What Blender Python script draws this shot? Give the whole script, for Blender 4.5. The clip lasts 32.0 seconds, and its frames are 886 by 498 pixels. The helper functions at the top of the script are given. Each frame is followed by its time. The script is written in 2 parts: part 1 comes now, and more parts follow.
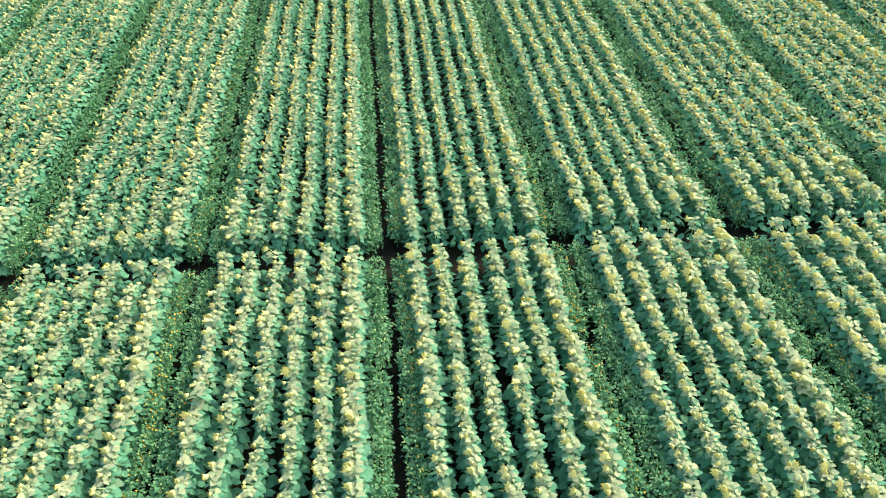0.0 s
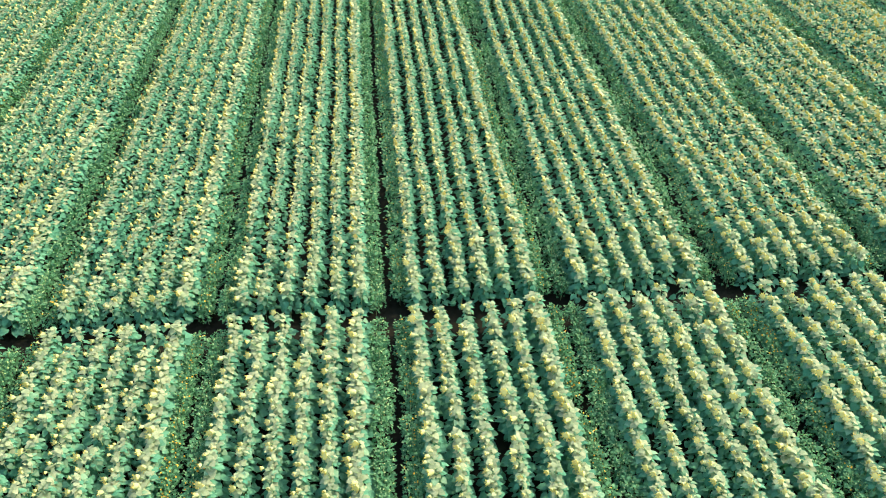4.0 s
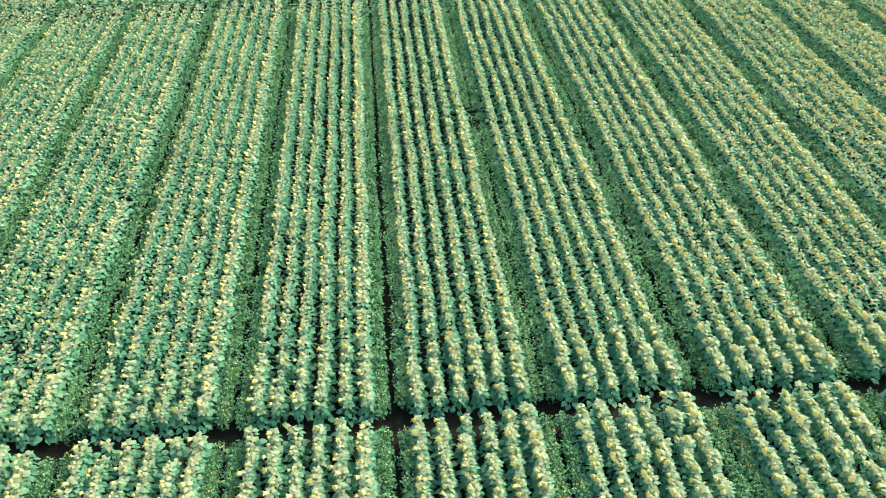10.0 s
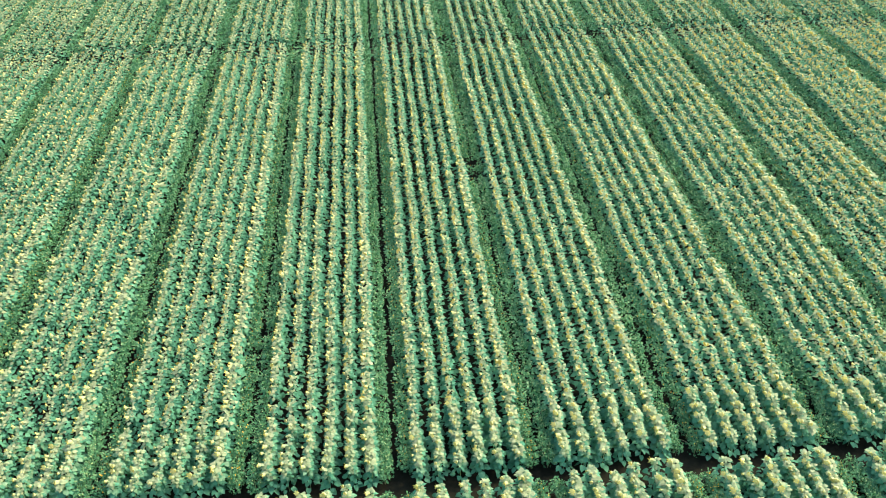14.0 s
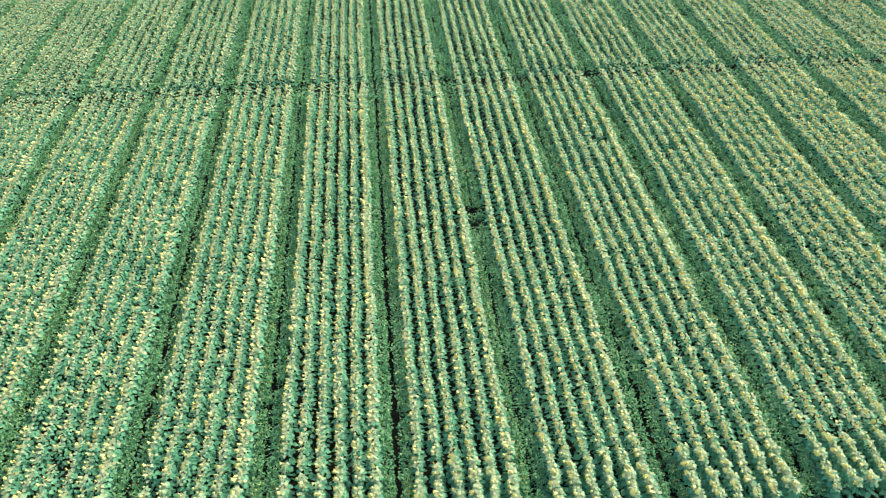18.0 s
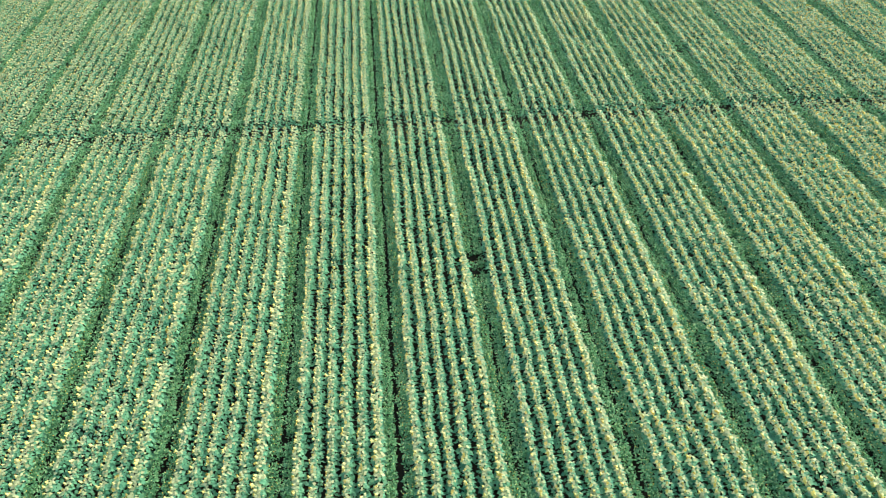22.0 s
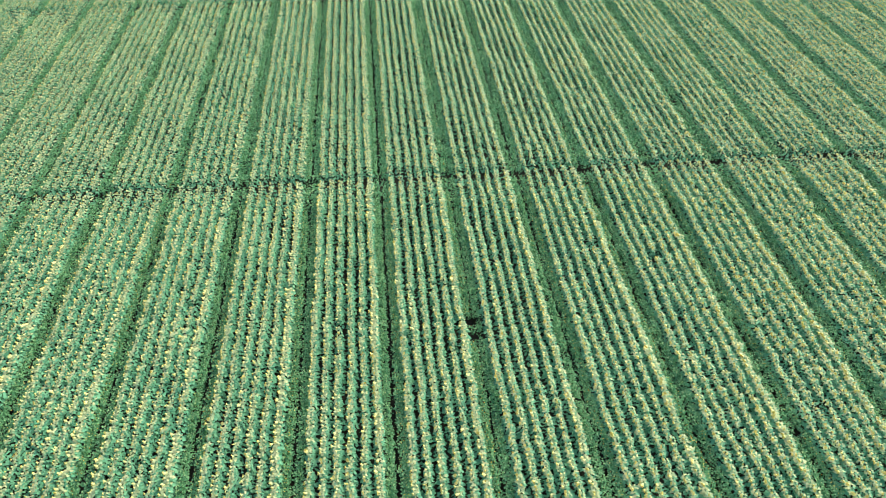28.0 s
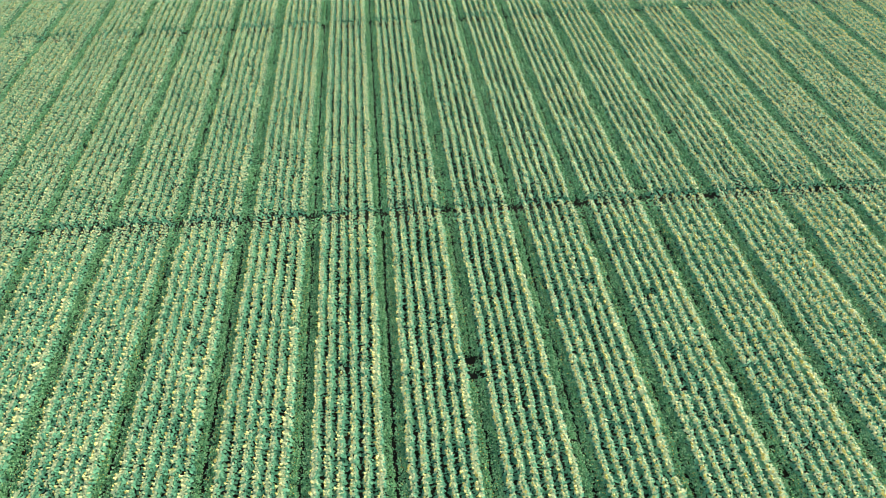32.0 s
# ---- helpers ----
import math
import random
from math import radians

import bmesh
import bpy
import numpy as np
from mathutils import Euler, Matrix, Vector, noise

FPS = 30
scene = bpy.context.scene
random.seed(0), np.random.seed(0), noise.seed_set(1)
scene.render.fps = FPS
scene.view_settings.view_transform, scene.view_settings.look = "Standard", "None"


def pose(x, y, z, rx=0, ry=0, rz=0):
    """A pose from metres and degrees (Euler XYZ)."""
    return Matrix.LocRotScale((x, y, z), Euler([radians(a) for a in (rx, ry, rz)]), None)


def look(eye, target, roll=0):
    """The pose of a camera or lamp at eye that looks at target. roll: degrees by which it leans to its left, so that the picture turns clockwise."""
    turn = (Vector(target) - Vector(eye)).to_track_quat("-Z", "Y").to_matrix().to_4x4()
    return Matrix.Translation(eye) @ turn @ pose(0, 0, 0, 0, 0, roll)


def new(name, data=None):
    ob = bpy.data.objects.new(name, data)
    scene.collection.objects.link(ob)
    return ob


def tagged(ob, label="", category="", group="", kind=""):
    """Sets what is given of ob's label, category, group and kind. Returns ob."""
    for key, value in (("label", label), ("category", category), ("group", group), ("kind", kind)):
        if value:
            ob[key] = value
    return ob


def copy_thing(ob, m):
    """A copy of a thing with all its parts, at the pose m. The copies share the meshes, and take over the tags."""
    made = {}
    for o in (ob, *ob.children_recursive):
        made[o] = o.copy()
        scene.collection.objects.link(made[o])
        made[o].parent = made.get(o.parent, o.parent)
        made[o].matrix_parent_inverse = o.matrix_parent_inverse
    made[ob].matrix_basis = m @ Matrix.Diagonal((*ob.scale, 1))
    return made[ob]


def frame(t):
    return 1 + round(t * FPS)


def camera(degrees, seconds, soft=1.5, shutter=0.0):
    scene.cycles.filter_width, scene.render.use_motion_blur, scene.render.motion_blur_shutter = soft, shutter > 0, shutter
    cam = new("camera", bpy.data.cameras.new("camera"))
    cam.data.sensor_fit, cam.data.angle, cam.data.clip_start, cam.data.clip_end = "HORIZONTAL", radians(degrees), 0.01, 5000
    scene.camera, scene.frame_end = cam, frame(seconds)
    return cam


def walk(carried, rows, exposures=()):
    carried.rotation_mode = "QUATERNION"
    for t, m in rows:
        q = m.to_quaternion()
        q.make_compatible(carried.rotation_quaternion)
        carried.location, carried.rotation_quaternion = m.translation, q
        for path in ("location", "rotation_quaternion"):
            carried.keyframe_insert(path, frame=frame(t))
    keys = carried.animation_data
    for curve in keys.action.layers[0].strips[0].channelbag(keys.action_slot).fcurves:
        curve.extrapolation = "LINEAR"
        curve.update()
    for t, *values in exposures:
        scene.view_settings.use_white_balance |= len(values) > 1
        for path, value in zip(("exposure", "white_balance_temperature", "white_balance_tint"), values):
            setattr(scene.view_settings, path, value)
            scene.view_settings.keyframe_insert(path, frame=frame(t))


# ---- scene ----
# ---- the camera: a drone that climbs almost straight up, its gimbal still ----
cam = camera(54.40, 32.0, soft=0.95)
TURN, DOWN, LEAN = -4.441, 36.155, 1.141
ROWS = [
    (0.0, 0.000, 0.000, 16.453), (1.0, 0.012, 0.064, 16.883), (2.0, 0.035, 0.153, 17.434),
    (3.0, 0.035, 0.239, 18.030), (6.0, 0.059, 0.455, 20.057), (7.0, 0.074, 0.545, 20.844),
    (8.0, 0.089, 0.632, 21.637), (9.0, 0.119, 0.712, 22.421), (10.0, 0.138, 0.798, 23.210),
    (11.0, 0.168, 0.868, 23.997), (12.0, 0.186, 0.937, 24.782), (13.0, 0.192, 1.000, 25.588),
    (14.0, 0.197, 1.069, 26.380), (17.0, 0.174, 1.223, 28.800), (18.0, 0.142, 1.271, 29.629),
    (19.0, 0.122, 1.320, 30.473), (20.0, 0.099, 1.372, 31.321), (21.0, 0.081, 1.440, 32.187),
    (22.0, 0.082, 1.526, 33.024), (23.0, 0.091, 1.626, 33.831), (24.0, 0.106, 1.733, 34.625),
    (25.0, 0.120, 1.853, 35.419), (28.0, 0.221, 2.163, 37.765), (29.0, 0.232, 2.263, 38.549),
    (30.0, 0.230, 2.351, 39.307), (31.0, 0.257, 2.448, 40.093), (32.0, 0.314, 2.527, 40.883),
]
walk(cam, [(t, pose(x, y, z, 90 - DOWN, 0, TURN) @ pose(0, 0, 0, 0, 0, -LEAN)) for t, x, y, z in ROWS],
     exposures=[(0.0, 1.86, 6950, -11), (32.0, 1.86, 6950, -11)])

# ---- light: a bright sky and a low, warm, hazy sun that shines across the rows ----
SUN_UP, SUN_DIR = 43.0, (0.94, 0.34)
world = bpy.data.worlds.new("sky")
scene.world = world
world.use_nodes = True
sky = world.node_tree.nodes.new("ShaderNodeTexSky")
sky.sky_type, sky.sun_disc = "NISHITA", False
sky.sun_elevation, sky.sun_rotation = radians(SUN_UP), math.atan2(SUN_DIR[0], SUN_DIR[1])
sky.dust_density, sky.air_density = 2.5, 1.2
background = world.node_tree.nodes["Background"]
background.inputs["Strength"].default_value = 0.14
world.node_tree.links.new(sky.outputs["Color"], background.inputs["Color"])
sun = new("sun", bpy.data.lights.new("sun", "SUN"))
sun.data.energy, sun.data.angle, sun.data.color = 1.6, radians(6.0), (1.0, 0.84, 0.62)
flat = math.cos(radians(SUN_UP))
sun.matrix_world = look((40 * flat * SUN_DIR[0], 40 * flat * SUN_DIR[1], 40 * math.sin(radians(SUN_UP))), (0, 0, 0))

# ---- materials ----


def material(name, dark, light, rough=0.55, scale=6.0, leak=0.0, bump=0.0, spread=0.5, gloss=0.5, grain=0.9, tint_by=(0.68, 1.15, 0.38)):
    """A procedural surface: two tones mixed by noise and by piece, with some light let through for leaves."""
    m = bpy.data.materials.new(name)
    m.use_nodes = True
    n, link = m.node_tree.nodes, m.node_tree.links
    shader = n["Principled BSDF"]
    place = n.new("ShaderNodeNewGeometry")
    fine, broad = n.new("ShaderNodeTexNoise"), n.new("ShaderNodeTexNoise")
    fine.inputs["Scale"].default_value, broad.inputs["Scale"].default_value = scale, 0.35
    fine.inputs["Detail"].default_value = 4.0
    for tex in (fine, broad):
        link.new(place.outputs["Position"], tex.inputs["Vector"])
    add1, add2, ramp, tone = n.new("ShaderNodeMath"), n.new("ShaderNodeMath"), n.new("ShaderNodeMath"), n.new("ShaderNodeMix")
    tone.data_type = "RGBA"
    add1.operation = add2.operation = ramp.operation = "MULTIPLY_ADD"
    link.new(place.outputs["Random Per Island"], add1.inputs[0])
    add1.inputs[1].default_value, add1.inputs[2].default_value = spread, 0.5 - spread / 2
    link.new(fine.outputs["Fac"], add2.inputs[0])
    add2.inputs[1].default_value = grain
    link.new(add1.outputs[0], add2.inputs[2])
    link.new(broad.outputs["Fac"], ramp.inputs[0])
    ramp.inputs[1].default_value = 0.9
    link.new(add2.outputs[0], ramp.inputs[2])
    last = n.new("ShaderNodeMath")
    last.operation, last.use_clamp = "SUBTRACT", True
    link.new(ramp.outputs[0], last.inputs[0])
    last.inputs[1].default_value = 0.45 + 0.5 * grain
    link.new(last.outputs[0], tone.inputs["Factor"])
    tone.inputs["A"].default_value, tone.inputs["B"].default_value = (*dark, 1), (*light, 1)
    link.new(tone.outputs["Result"], shader.inputs["Base Color"])
    shader.inputs["Roughness"].default_value = rough
    shader.inputs["Specular IOR Level"].default_value = gloss
    if bump:
        relief = n.new("ShaderNodeBump")
        relief.inputs["Strength"].default_value, relief.inputs["Distance"].default_value = bump, 0.05
        link.new(fine.outputs["Fac"], relief.inputs["Height"])
        link.new(relief.outputs["Normal"], shader.inputs["Normal"])
    if leak:
        glow, mix = n.new("ShaderNodeBsdfTranslucent"), n.new("ShaderNodeMixShader")
        tint = n.new("ShaderNodeMix")
        tint.data_type, tint.blend_type = "RGBA", "MULTIPLY"
        tint.inputs["Factor"].default_value = 1.0
        link.new(tone.outputs["Result"], tint.inputs["A"])
        tint.inputs["B"].default_value = (*tint_by, 1)
        link.new(tint.outputs["Result"], glow.inputs["Color"])
        mix.inputs["Fac"].default_value = leak
        link.new(shader.outputs[0], mix.inputs[1])
        link.new(glow.outputs[0], mix.inputs[2])
        link.new(mix.outputs[0], n["Material Output"].inputs["Surface"])
    return m


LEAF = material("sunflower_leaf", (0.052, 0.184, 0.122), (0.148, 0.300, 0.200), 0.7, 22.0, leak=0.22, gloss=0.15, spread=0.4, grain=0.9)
# pale young crown leaves, with the cream of sunlit tops put into the colour
YOUNG_LIT = material("young_lit_leaf", (0.240, 0.280, 0.160), (0.382, 0.368, 0.235), 0.65, 22.0, leak=0.3, grain=1.7)
PETAL = material("yellow_petal", (0.66, 0.50, 0.10), (0.76, 0.62, 0.25), 0.6, 12.0, leak=0.45, tint_by=(1.0, 0.92, 0.55))
CALYX = material("flower_back", (0.30, 0.31, 0.13), (0.44, 0.42, 0.19), 0.6, 12.0)
STEM = material("green_stem", (0.20, 0.29, 0.12), (0.32, 0.40, 0.19), 0.6, 15.0)
DISC = material("flower_disc", (0.52, 0.41, 0.10), (0.66, 0.54, 0.20), 0.8, 60.0)
BUSH = material("small_leaf", (0.042, 0.138, 0.070), (0.136, 0.278, 0.142), 0.6, 22.0, leak=0.25, gloss=0.2, spread=0.6, grain=1.6)
BUD = material("pale_bud", (0.22, 0.34, 0.14), (0.40, 0.48, 0.22), 0.6, 12.0)
ORANGE = material("small_flower", (0.62, 0.30, 0.02), (0.80, 0.52, 0.05), 0.6, 12.0)
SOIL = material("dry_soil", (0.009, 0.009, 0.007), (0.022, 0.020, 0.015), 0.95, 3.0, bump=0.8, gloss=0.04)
STRAW = material("dry_stalk", (0.40, 0.34, 0.20), (0.58, 0.50, 0.32), 0.8, 20.0)
SHOOT = material("pale_shoot", (0.115, 0.24, 0.115), (0.21, 0.33, 0.17), 0.5, 22.0, leak=0.3, grain=1.4)
# half-lit step of the leaf colour, painted between the dark flank and the crown
UPPER_LIT = material("upper_lit_leaf", (0.125, 0.240, 0.152), (0.235, 0.340, 0.225), 0.68, 22.0, leak=0.25, gloss=0.2, spread=0.5, grain=1.2)
SET = [LEAF, YOUNG_LIT, PETAL, CALYX, STEM, DISC, BUSH, BUD, ORANGE, SHOOT, UPPER_LIT]

# ---- the plan: eight-row passes, two low rows and six tall ones ----
ROW, EDGE_IN, PASS, FIRST = 0.76, 0.90, 5.60, -0.13
PATHS = ((21.75, 0.0), (63.05, -0.012), (105.6, 0.0))  # y where x is 0, and slope
PATH_HALF = 0.42
LOW_BACK = 0.08  # the low rows end this much further from the path
STEP = 0.29
rng = np.random.default_rng(7)


def field_sides(y):
    """How far the planted field reaches to either side."""
    left = np.where(y < 36.0, -9.0 - 0.57 * (y - 12.0), -22.7 - 0.32 * (y - 36.0)) - 2.0
    right = np.where(y < 31.0, 10.3 + 0.83 * (y - 11.0), 27.0 + 0.52 * (y - 31.0)) + 2.0
    return np.minimum(left, -15.0), np.maximum(right, 15.0)


def path_edge(n, x, side):
    y, slope = PATHS[n]
    return y + slope * x + side * PATH_HALF


def mesh_of(name, verts, tris, mats, materials):
    """One mesh from numpy arrays of places, triangles and material numbers."""
    me = bpy.data.meshes.new(name)
    used = np.unique(mats)
    me.vertices.add(len(verts))
    me.vertices.foreach_set("co", np.ascontiguousarray(verts, dtype=np.float32).ravel())
    me.loops.add(3 * len(tris))
    me.loops.foreach_set("vertex_index", np.ascontiguousarray(tris, dtype=np.int32).ravel())
    me.polygons.add(len(tris))
    me.polygons.foreach_set("loop_start", np.arange(0, 3 * len(tris), 3, dtype=np.int32))
    me.polygons.foreach_set("material_index", np.searchsorted(used, mats).astype(np.int32))
    for k in used:
        me.materials.append(materials[k])
    me.update(calc_edges=True)
    return me


# a leaf lies along +x, one long; near ones have lobes at the stalk, a fold along the rib and a hanging tip
def leaf_shape(level):
    if level == 0:
        v = [(0, 0, 0), (0.45, 0, 0.03), (1.0, 0, -0.17)]
        v += [(-0.12, 0.26, 0.03), (0.20, 0.50, 0.05), (0.62, 0.36, 0.01)]
        v += [(-0.12, -0.26, 0.03), (0.20, -0.50, 0.05), (0.62, -0.36, 0.01)]
        t = [(0, 4, 3), (0, 1, 4), (1, 5, 4), (1, 2, 5), (0, 6, 7), (0, 7, 1), (1, 7, 8), (1, 8, 2)]
    elif level == 1:
        v = [(0, 0, 0), (0.5, 0, 0.02), (1.0, 0, -0.15), (0.22, 0.50, 0.03), (0.22, -0.50, 0.03)]
        t = [(0, 1, 3), (1, 2, 3), (0, 4, 1), (1, 4, 2)]
    else:
        v = [(-0.05, 0, 0), (1.0, 0, -0.12), (0.32, 0.52, 0.03), (0.32, -0.52, 0.03)]
        t = [(0, 1, 2), (0, 3, 1)]
    return np.array(v, dtype=float), np.array(t)


def leaf_pose(angle, reach, height, length, droop, twist, width=1.0):
    return (Matrix.Translation((reach * math.cos(angle), reach * math.sin(angle), height)) @ Matrix.Rotation(angle, 4, "Z")
            @ Matrix.Rotation(droop, 4, "Y") @ Matrix.Rotation(twist, 4, "X") @ Matrix.Diagonal((length, length * width, length, 1)))


def placed(m, v):
    a = np.array(m)
    return v @ a[:3, :3].T + a[:3, 3]


def tube(points, radius, sides=4):
    v, t = [], []
    for k, (x, y, z) in enumerate(points):
        for s in range(sides):
            a = 2 * math.pi * s / sides
            v.append((x + radius * math.cos(a), y + radius * math.sin(a), z))
        if k:
            for s in range(sides):
                a, b = (k - 1) * sides + s, (k - 1) * sides + (s + 1) % sides
                t += [(a, b, b + sides), (a, b + sides, a + sides)]
    return np.array(v), np.array(t)


def head_shape(level, petals, disc, ray):
    """A half-open flower head that looks along +x: rounded back, disc and rays as (places, triangles, material)."""
    sides = (8, 6, 5)[level]

    def ring(x, radius):
        return [(x, radius * math.cos(2 * math.pi * s / sides), radius * math.sin(2 * math.pi * s / sides)) for s in range(sides)]

    wide, nap = ring(0.012, disc), ring(-0.055, 0.72 * disc)
    turn = [(s, (s + 1) % sides) for s in range(sides)]
    if level == 0:
        back = np.array([(-0.085, 0, 0)] + nap + wide)
        tb = [(0, 1 + b, 1 + a) for a, b in turn]
        tb += [w for a, b in turn for w in ((1 + a, 1 + b, 1 + sides + b), (1 + a, 1 + sides + b, 1 + sides + a))]
    else:
        back, tb = np.array([(-0.080, 0, 0)] + wide), [(0, 1 + b, 1 + a) for a, b in turn]
    front = np.array([(0.030, 0, 0)] + wide)
    out = [(back, np.array(tb), 3), (front, np.array([(0, 1 + a, 1 + b) for a, b in turn]), 5 if level == 0 else 2)]
    if level == 2:
        return out
    v, t = [], []
    for s in range(petals):
        a, w = 2 * math.pi * (s + 0.35 * (s % 2)) / petals, math.pi / petals * 1.1
        far = disc + ray * (0.70 + 0.5 * ((s * 7) % 5) / 5)
        lift = 0.015 + 0.05 * ((s * 3) % 4) / 3
        base = len(v)
        v += [(0.010, 0.9 * disc * math.cos(a - w), 0.9 * disc * math.sin(a - w)), (0.010, 0.9 * disc * math.cos(a + w), 0.9 * disc * math.sin(a + w)),
              (lift, far * math.cos(a), far * math.sin(a))]
        t.append((base, base + 1, base + 2))
    out.append((np.array(v), np.array(t), 2))
    return out


def tall_spec(r, level, bloom=0.0):
    """Numbers of one sunflower: its leaves, with lit tones painted on the crown, and its nodding head that looks to -x
    and a little to -y.
    """
    count = (35, 27, 19)[level]
    grow = (1.0, 0.98, 0.98)[level]
    top = 1.20
    # farther levels get more cream leaves: distance haze painted into the leaf colours
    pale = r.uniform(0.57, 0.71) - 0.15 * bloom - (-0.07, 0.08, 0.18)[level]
    leaves = []
    for k in range(count):
        u = k / (count - 1)
        angle = 2.39996 * k + r.uniform(-0.4, 0.4)
        if u < 0.28:
            height, size, reach, droop = 0.25 + 1.1 * u, 0.22, 0.19, r.uniform(0, 32)
        elif u < 0.54:
            height, size, reach, droop = 0.56 + 1.45 * (u - 0.28), 0.19, 0.11, r.uniform(10, 50)
        else:
            height, size, reach, droop = 0.97 + 0.54 * (u - 0.54), 0.175 - 0.10 * (u - 0.54), 0.115 - 0.18 * (u - 0.54), r.uniform(-25, 28)
        # painted light: cream on the crown's -x side, half-lit tone around it, flanks dark
        leaves.append((angle, reach + r.uniform(-0.03, 0.035), height + r.uniform(-0.05, 0.05), grow * size * r.uniform(0.75, 1.25), radians(droop),
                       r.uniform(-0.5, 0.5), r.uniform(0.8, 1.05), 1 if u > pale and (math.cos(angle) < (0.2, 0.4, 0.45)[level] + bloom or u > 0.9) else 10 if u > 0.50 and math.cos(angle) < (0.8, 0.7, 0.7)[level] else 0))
    head = ((-0.15 + r.uniform(-0.07, 0.06), r.uniform(-0.12, 0.06), top + 0.05 + r.uniform(-0.08, 0.06)),
            math.pi + 0.45 + r.uniform(-0.7, 0.7), radians(r.uniform(-50, 15)), r.uniform(0.7, 1.3) * (1 + 0.2 * bloom))
    return leaves, head, top


def head_pose(head):
    where, turn, nod, size = head
    return Matrix.Translation(where) @ Matrix.Rotation(turn, 4, "Z") @ Matrix.Rotation(nod, 4, "Y") @ Matrix.Scale(size, 4)


def stem_line(head, top):
    x, y, z = head[0]
    return [(0, 0, 0), (0, 0.3 * y, 0.7), (0, y, top - 0.06), (0.6 * x, y, z + 0.01)]


def merged(pieces):
    v, t, m, n = [], [], [], 0
    for verts, tris, mat in pieces:
        v.append(verts), t.append(tris + n), m.append(np.full(len(tris), mat))
        n += len(verts)
    return np.vstack(v), np.vstack(t), np.concatenate(m)


def tall_plant(r, level, bloom=0.0):
    leaves, head, top = tall_spec(r, level, bloom)
    shape, tris = leaf_shape(min(2, 2 * level))
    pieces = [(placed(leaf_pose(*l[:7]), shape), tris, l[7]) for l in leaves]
    for v, t, mat in head_shape(level, (16, 7, 0)[level], (0.060, 0.064, 0.072)[level], (0.044, 0.040, 0)[level]):
        pieces.append((placed(head_pose(head), v), t, mat))
    if level < 1:
        pieces.append((*tube(stem_line(head, top), 0.014, 3), 4))
    return merged(pieces)


def low_plant(r, level, flowers):
    """A bushy, branching plant with many small leaves, pale upright shoots and small buds."""
    pieces = []
    count = (100, 40, 20)[level]
    grow = (0.088, 0.122, 0.160)[level]
    shape, tris = leaf_shape(2)
    for k in range(count):
        up = r.uniform(0.0, 1.0) ** 0.6
        angle = 2.39996 * k + r.uniform(-0.4, 0.4)
        reach = (0.27 - 0.06 * up ** 2) * r.uniform(0.0, 1.0) ** 0.6
        height = 0.24 + 0.56 * up + r.uniform(-0.06, 0.06) - 0.25 * reach
        pieces.append((placed(leaf_pose(angle, reach, height, grow * r.uniform(0.6, 1.3), radians(r.uniform(-45, 50)), r.uniform(-0.7, 0.7)), shape), tris, 6))
    for k in range((16, 8, 4)[level]):
        angle, reach = 2.39996 * k + r.uniform(0, 1), 0.30 * math.sqrt(r.uniform(0.02, 1.0))
        height = 0.80 - 0.45 * reach + r.uniform(-0.07, 0.05)
        pieces.append((placed(leaf_pose(angle, reach, height, 0.75 * grow * r.uniform(0.7, 1.2), radians(r.uniform(-70, -10)), r.uniform(-0.5, 0.5), 0.8), shape), tris, 9))
    tips = (7, 5, 3)[level]
    for k in range(tips):
        angle, reach = 2.39996 * k + r.uniform(0, 1), r.uniform(0.03, 0.26)
        m = (Matrix.Translation((reach * math.cos(angle), reach * math.sin(angle), 0.82 - 0.5 * reach + r.uniform(-0.06, 0.05))) @ Matrix.Rotation(angle, 4, "Z")
             @ Matrix.Rotation(radians(r.uniform(-80, -20)), 4, "Y"))
        n = (5, 4, 3)[level]
        size = r.uniform(0.018, 0.032)
        star = np.array([(-0.02, 0, 0)] + [(0.01 + 0.01 * (s % 2), size * math.cos(2 * math.pi * s / n), size * math.sin(2 * math.pi * s / n)) for s in range(n)])
        fan = np.array([(0, 1 + s, 1 + (s + 1) % n) for s in range(n)])
        pieces.append((placed(m, star), fan, 8 if k < flowers else 7))
    if level == 0:
        pieces.append((*tube([(0, 0, 0), (0.01, 0.0, 0.4), (0.0, 0.01, 0.8)], 0.012, 3), 4))
    return merged(pieces)


def stack(maker, level, count, *more):
    """Variants of one kind of plant that share their triangles."""
    made = [maker(np.random.default_rng(100 * level + 17 * k + 3), level, *more) for k in range(count)]
    return np.stack([m[0] for m in made]), made[0][1], made[0][2]


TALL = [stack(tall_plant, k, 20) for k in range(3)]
# edge row: fuller heads, and more pale leaves that paint the sun on it
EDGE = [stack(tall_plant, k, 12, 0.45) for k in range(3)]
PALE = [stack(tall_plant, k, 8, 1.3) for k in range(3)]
LOW = [stack(low_plant, k, 12, 0) for k in range(3)]
LOW_GOLD = [stack(low_plant, k, 12, (3, 2, 1)[k]) for k in range(3)]
LOW_FULL = [stack(low_plant, k, 8, 7) for k in range(3)]


def level_of(y):
    return np.where((y < 9.0) | (y > 60.0), 2, np.where(y < 25.0, 0, 1))


def vigour(x, y):
    """Slow change of growth over the field."""
    return 1.0 + 0.05 * np.sin(0.31 * y + 0.9 * x) * np.sin(0.17 * y - 0.37 * x + 1.3) + 0.03 * np.sin(0.83 * y + 2.1 * x)


def wander(x, y):
    return 0.03 * np.sin(0.45 * y + 1.7 * x) + 0.02 * np.sin(1.13 * y + 0.6 * x)


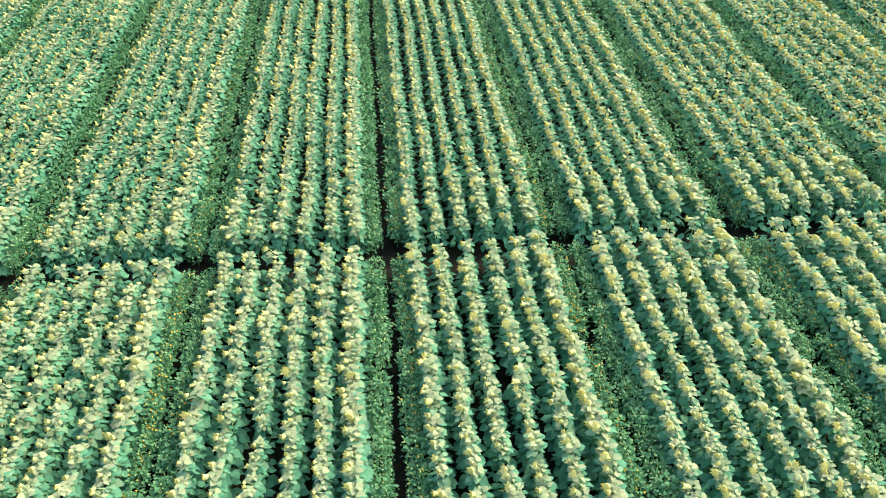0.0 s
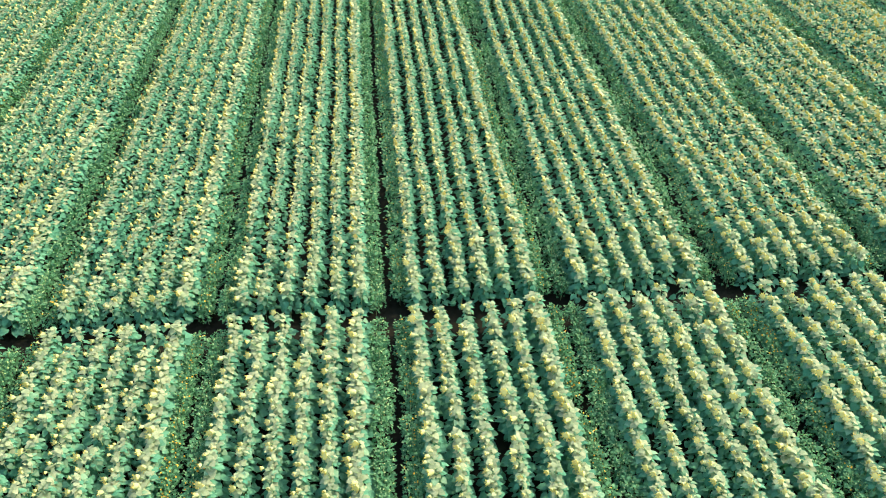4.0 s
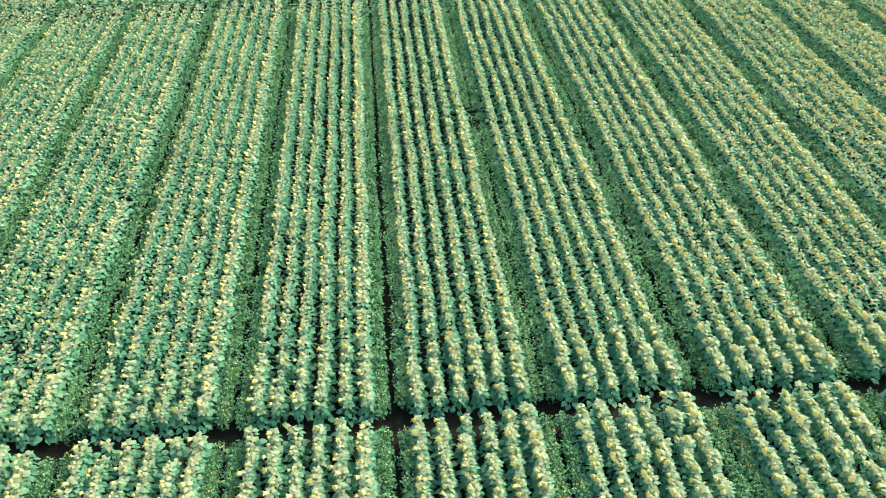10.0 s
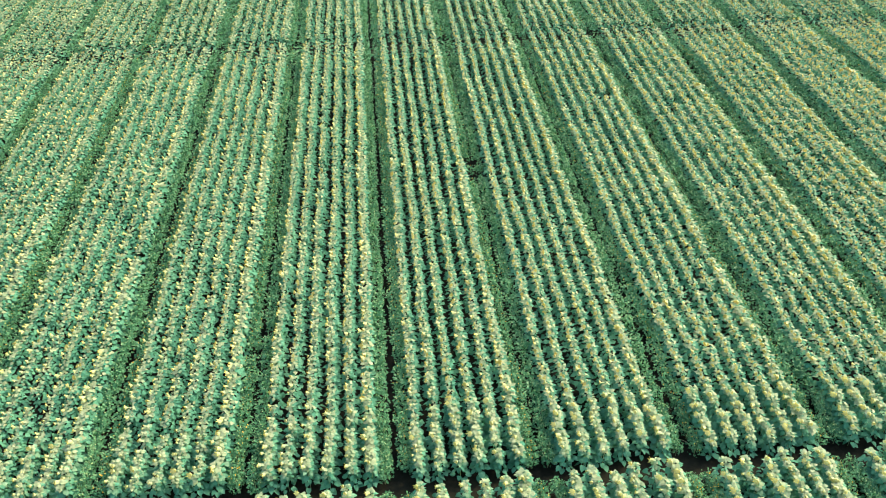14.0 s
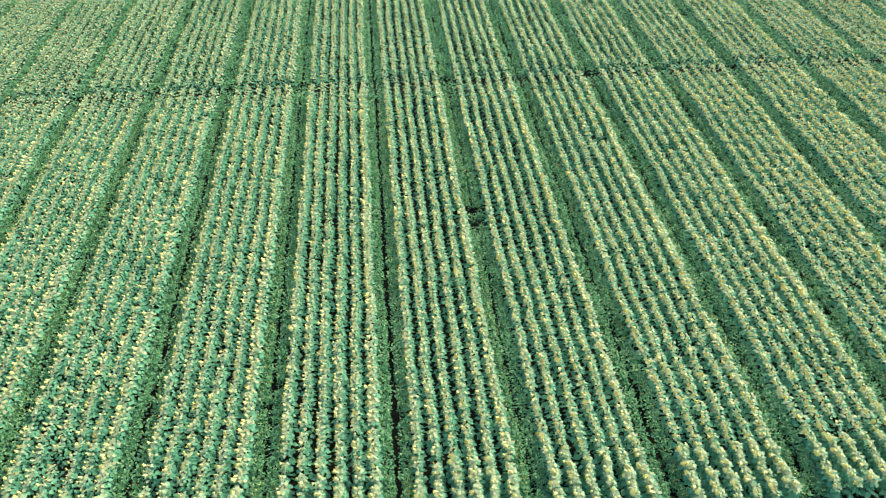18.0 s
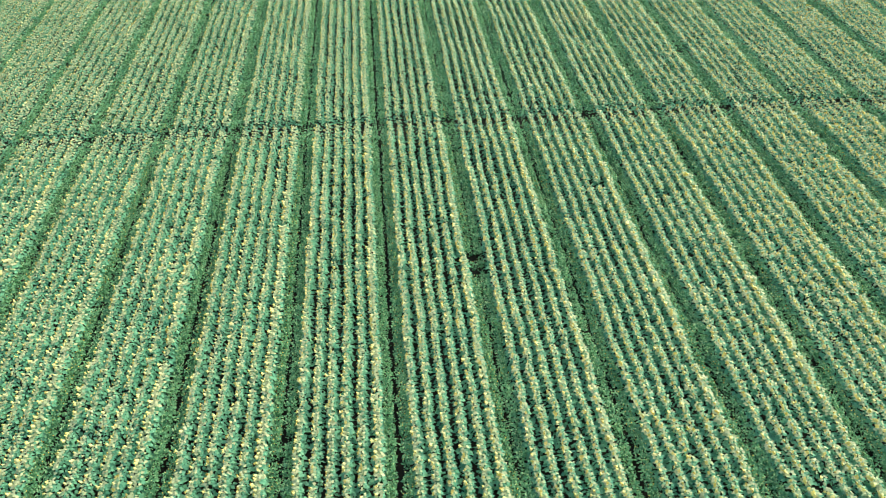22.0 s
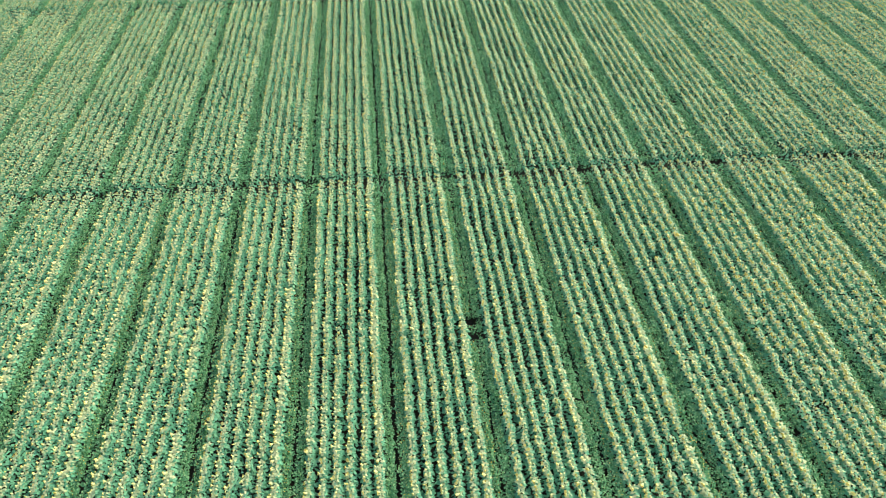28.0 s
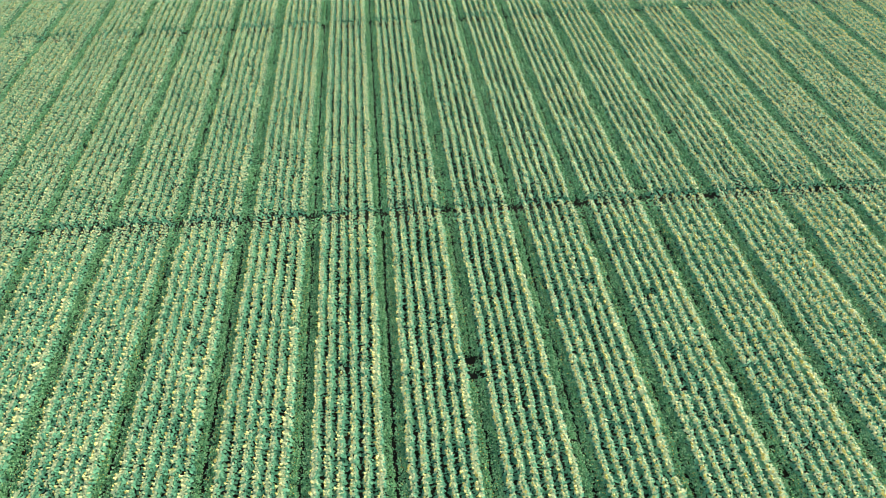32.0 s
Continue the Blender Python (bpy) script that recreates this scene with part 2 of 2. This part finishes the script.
def clumps(x, y):
    """Bulges along a row where plants have grown together, about a metre apart."""
    return 0.6 * np.sin(6.4 * y + 40.0 * np.sin(12.9 * x)) + 0.4 * np.sin(4.3 * y + 17.0 * x)


def row_mesh(name, sorts, x, broad=1.0):
    """Plants along one row as one mesh, from pairs of (kinds, places). Each stands a little off the line and has its own size and turn."""
    v, t, m, n = [], [], [], 0
    for (kinds, ys), level in ((a, b) for a in sorts for b in range(3)):
        y = ys[level_of(ys) == level]
        if not len(y):
            continue
        shapes, tris, mats = kinds[level]
        count = len(y)
        pick = rng.integers(0, len(shapes), count)
        turn = rng.normal(0, 0.25, count)
        wide = broad * (1 + 0.10 * clumps(x, y)) * vigour(x, y) * rng.normal(1.0, 0.08, count).clip(0.75, 1.25)
        high = (1 + 0.06 * clumps(x, y)) * vigour(x, y) * rng.normal(1.0, 0.055, count).clip(0.80, 1.18)
        p = shapes[pick]
        c, s = np.cos(turn)[:, None], np.sin(turn)[:, None]
        px, py = p[:, :, 0], p[:, :, 1]
        q = np.empty_like(p)
        q[:, :, 0] = (px * c - py * s) * wide[:, None] + x + (wander(x, y) + rng.normal(0, (0.045, 0.035, 0.03)[level], count))[:, None]
        q[:, :, 1] = (px * s + py * c) * wide[:, None] + y[:, None]
        q[:, :, 2] = p[:, :, 2] * high[:, None]
        v.append(q.reshape(-1, 3))
        t.append((tris[None] + (n + np.arange(count) * p.shape[1])[:, None, None]).reshape(-1, 3))
        m.append(np.tile(mats, count))
        n += count * p.shape[1]
    return mesh_of(name, np.vstack(v), np.vstack(t), np.concatenate(m), SET)


# patches of paler plants in full flower: x and y ranges
PATCHES = [(17.8, 22.1, 81.9, 84.3), (41.0, 43.4, 77.6, 80.4)]


# low plants in full golden flower: pass number and y range
GOLDEN = [(-3, 63.7, 65.0), (5, 63.6, 65.4), (1, 63.7, 65.6), (4, 57.4, 59.6), (-2, 38.3, 40.2), (2, 18.2, 20.5), (3, 31.6, 34.0), (-4, 70.8, 73.7),
          (0, 67.5, 69.0), (5, 49.8, 51.7), (-1, 14.8, 16.8), (6, 84.2, 87.1), (-6, 80.4, 83.3), (2, 51.7, 53.6), (1, 17.4, 19.0), (1, 34.0, 35.6)]


def gold_here(k, y):
    out = np.zeros(len(y), bool)
    for strip, y0, y1 in GOLDEN:
        if strip == k:
            out |= (y > y0) & (y < y1)
    return out


def pale_here(x, y):
    out = np.zeros(len(y), bool)
    for x0, x1, y0, y1 in PATCHES:
        out |= (x > x0) & (x < x1) & (y > y0) & (y < y1)
    return out


# single plants stand here, each an object with its parts; the joined rows leave this stretch free
NEAR_Y, NEAR_X = (11.9, 14.0), (-8.9, 9.9)


def single_here(x, y):
    return (y > NEAR_Y[0]) & (y < NEAR_Y[1]) & (x > NEAR_X[0]) & (x < NEAR_X[1])


GAPS = [(5.18, 44.75, 0.60), (5.38, 43.20, 0.55)]
singles = []


def places(x, start, end, step):
    y = np.arange(start + step / 2, end, step)
    y = y + rng.uniform(-0.22, 0.22, len(y)) * step
    left, right = field_sides(y)
    y = y[(x > left) & (x < right)]
    y = y[rng.uniform(0, 1, len(y)) > 0.035]
    for gx, gy, r in GAPS:
        y = y[np.hypot(x - gx, (y - gy)) > r]
    return y


# ---- ground: one sheet of soil that reaches the horizon, uneven within the field ----
def build_ground():
    xs = np.concatenate([[-3000, -400], np.arange(-70, 91, 1.0), [420, 3000]])
    ys = np.concatenate([[-3000, -300], np.arange(-10, 131, 1.0), [500, 3000]])
    gx, gy = np.meshgrid(xs, ys)
    gz = np.where((np.abs(gx) < 95) & (gy > -11) & (gy < 132), 0.025 * np.sin(1.9 * gx + 0.3 * gy) * np.sin(1.3 * gy) - 0.02, -0.03)
    w, h = len(xs), len(ys)
    a = (np.arange(h - 1)[:, None] * w + np.arange(w - 1)[None]).ravel()
    tris = np.concatenate([np.stack([a, a + 1, a + w + 1], 1), np.stack([a, a + w + 1, a + w], 1)])
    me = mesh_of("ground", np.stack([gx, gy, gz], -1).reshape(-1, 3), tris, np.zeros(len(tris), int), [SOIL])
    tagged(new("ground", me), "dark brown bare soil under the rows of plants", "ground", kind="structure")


build_ground()

# ---- the strips: six tall sunflower rows each, and two low bushy rows between them ----
for block in range(4):
    for k in range(-11, 14):
        x0 = FIRST + PASS * k + rng.normal(0, 0.03)
        start = path_edge(block - 1, x0, 1) if block else -8.0
        end = path_edge(block, x0, -1) if block < 3 else 123.0
        for tall in (True, False):
            apart = 0.38 if k == 0 else rng.uniform(0.31, 0.36)
            lines = [x0 + EDGE_IN + ROW * i for i in range(6)] if tall else [x0 - apart, x0 + apart]
            rows = []
            for i, x in enumerate(lines):
                back = rng.uniform(-0.12, 0.12) + (0 if tall else LOW_BACK)
                y = places(x, start + back, end - back, STEP if tall else 0.29)
                alone = single_here(x, y)
                gold = not tall and (i == 1) == (k % 2 == 0)
                singles += [(x, v, tall, gold, 1.15 if tall and i == 5 else 1.0) for v in y[alone]]
                y = y[~alone]
                if len(y):
                    rows.append((x, y, gold))
            if not rows:
                continue
            if tall:
                strip = tagged(new("sunflower_strip"), "strip of six rows of green sunflowers with nodding yellow heads", "crop", "sunflower strips", "stuff")
            else:
                strip = tagged(new("low_strip"), "strip of two low bushy rows with small leaves and buds", "crop", "low strips", "stuff")
            strip.location = (x0 + (EDGE_IN + 2.5 * ROW if tall else 0), start, 0)
            for x, y, gold in rows:
                if tall:
                    pale = pale_here(x, y)
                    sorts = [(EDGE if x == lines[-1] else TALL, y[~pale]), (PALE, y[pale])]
                else:
                    full = gold_here(k, y) & (gold | (rng.uniform(0, 1, len(y)) < 0.35))
                    sorts = [(LOW_GOLD if gold else LOW, y[~full]), (LOW_FULL, y[full])]
                me = row_mesh("row", sorts, x, 1.15 if tall and x == lines[-1] else 1.06 if tall and x == lines[0] else 1.0)
                ob = new("sunflower_row" if tall else "low_row", me)
                ob.parent = strip
                ob.matrix_parent_inverse = Matrix.Translation(strip.location).inverted()
                tagged(ob, kind="stuff")


# ---- single sunflowers and low plants in the stretch that the camera starts over ----
def part(name, me, parent, m=None, label=""):
    ob = new(name, me)
    ob.parent = parent
    if m is not None:
        ob.matrix_basis = m
    return tagged(ob, label)


def simple(name, v, t, mat):
    return mesh_of(name, v, t, np.zeros(len(t), int), [SET[mat]])


LEAF_MESH = {k: simple("leaf", *leaf_shape(0), k) for k in (0, 1, 10)}
HEAD_MESH = {mat: simple(("petals" if mat == 2 else "disc" if mat == 5 else "flower_back"), v, t, mat) for v, t, mat in head_shape(0, 16, 0.060, 0.044)}


def single_sunflower(seed):
    r = np.random.default_rng(seed)
    leaves, head, top = tall_spec(r, 0)
    plant = tagged(new("sunflower_plant"), "green sunflower plant with broad leaves and a nodding yellow head", "sunflower", "single sunflowers")
    part("stem", simple("stem", *tube(stem_line(head, top), 0.014, 4), 4), plant)
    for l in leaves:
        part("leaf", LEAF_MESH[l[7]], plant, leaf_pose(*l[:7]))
    back = part("flower_head", HEAD_MESH[3], plant, head_pose(head), "pale green back of the flower head")
    part("petals", HEAD_MESH[2], back, None, "bright yellow petals")
    part("disc", HEAD_MESH[5], back, None, "brownish yellow disc")
    return plant


def single_low(seed, gold):
    v, t, m = low_plant(np.random.default_rng(seed), 0, 3 if gold else 0)
    plant = tagged(new("low_plant"), "low bushy plant with small green leaves" + (" and orange flowers" if gold else " and pale buds"), "plant", "single low plants")
    for name, mat in (("foliage", 6), ("shoots", 9), ("bud", 7), ("flower", 8), ("stem", 4)):
        tris = t[m == mat]
        pieces = [tris[k:k + 5] for k in range(0, len(tris), 5)] if mat in (7, 8) else [tris]
        for piece in pieces:
            if len(piece):
                used, back = np.unique(piece, return_inverse=True)
                part(name, mesh_of(name, v[used], back.reshape(-1, 3), np.full(len(piece), mat), SET), plant, None, "small orange flower" if mat == 8 else "")
    return plant


made = {}
for x, y, tall, gold, broad in singles:
    key = (tall, gold, int(rng.integers(0, 9 if tall else 5)))
    size = float((1 + 0.08 * clumps(x, y)) * vigour(x, y) * rng.normal(1.0, 0.06))
    where = Matrix.Translation((x + float(wander(x, y)), y, 0)) @ Matrix.Rotation(rng.normal(0, 0.25), 4, "Z")
    if key in made:
        thing = copy_thing(made[key], where)
    else:
        thing = made[key] = single_sunflower(500 + key[2]) if tall else single_low(700 + key[2], gold)
        thing.matrix_basis = where
    thing.scale = (broad * size, broad * size, size)


# ---- dry stalks fallen across the first path ----
def dry_stalk(x, y, length, turn, bow):
    """A bent, thin stalk with a knot of dry roots at its thick end."""
    n, v, t = 9, [], []
    for k in range(n):
        u = k / (n - 1)
        a, r = turn + bow * u, 0.016 * (1 - 0.6 * u)
        px, py, pz = x + length * u * math.cos(a), y + length * u * math.sin(a), 0.03 + 0.35 * math.sin(math.pi * u) * abs(bow) + 0.12 * u
        for q in range(5):
            b = 2 * math.pi * q / 5
            v.append((px - r * math.sin(a) * math.cos(b), py + r * math.cos(a) * math.cos(b), pz + r * math.sin(b)))
        if k:
            t += [w for q in range(5) for w in (((k - 1) * 5 + q, (k - 1) * 5 + (q + 1) % 5, k * 5 + (q + 1) % 5), ((k - 1) * 5 + q, k * 5 + (q + 1) % 5, k * 5 + q))]
    stalk = tagged(new("dry_stalk", mesh_of("dry_stalk", np.array(v), np.array(t), np.zeros(len(t), int), [STRAW])),
                   "pale dry stalk fallen across the bare path", "stalk", "fallen stalks")
    return stalk


for x, y, length, turn, bow in ((4.5, 22.9, 0.9, 0.3, 0.5), (4.9, 23.1, 1.1, -0.1, -0.6), (5.6, 22.8, 0.8, 0.9, 0.4), (4.3, 23.2, 0.7, 0.0, 0.8),
                                (-0.7, 22.8, 0.7, 2.4, 0.5), (10.6, 23.0, 0.8, 0.4, -0.5), (-6.0, 22.9, 0.6, 0.8, 0.6)):
    dry_stalk(x, y, length, turn, bow)
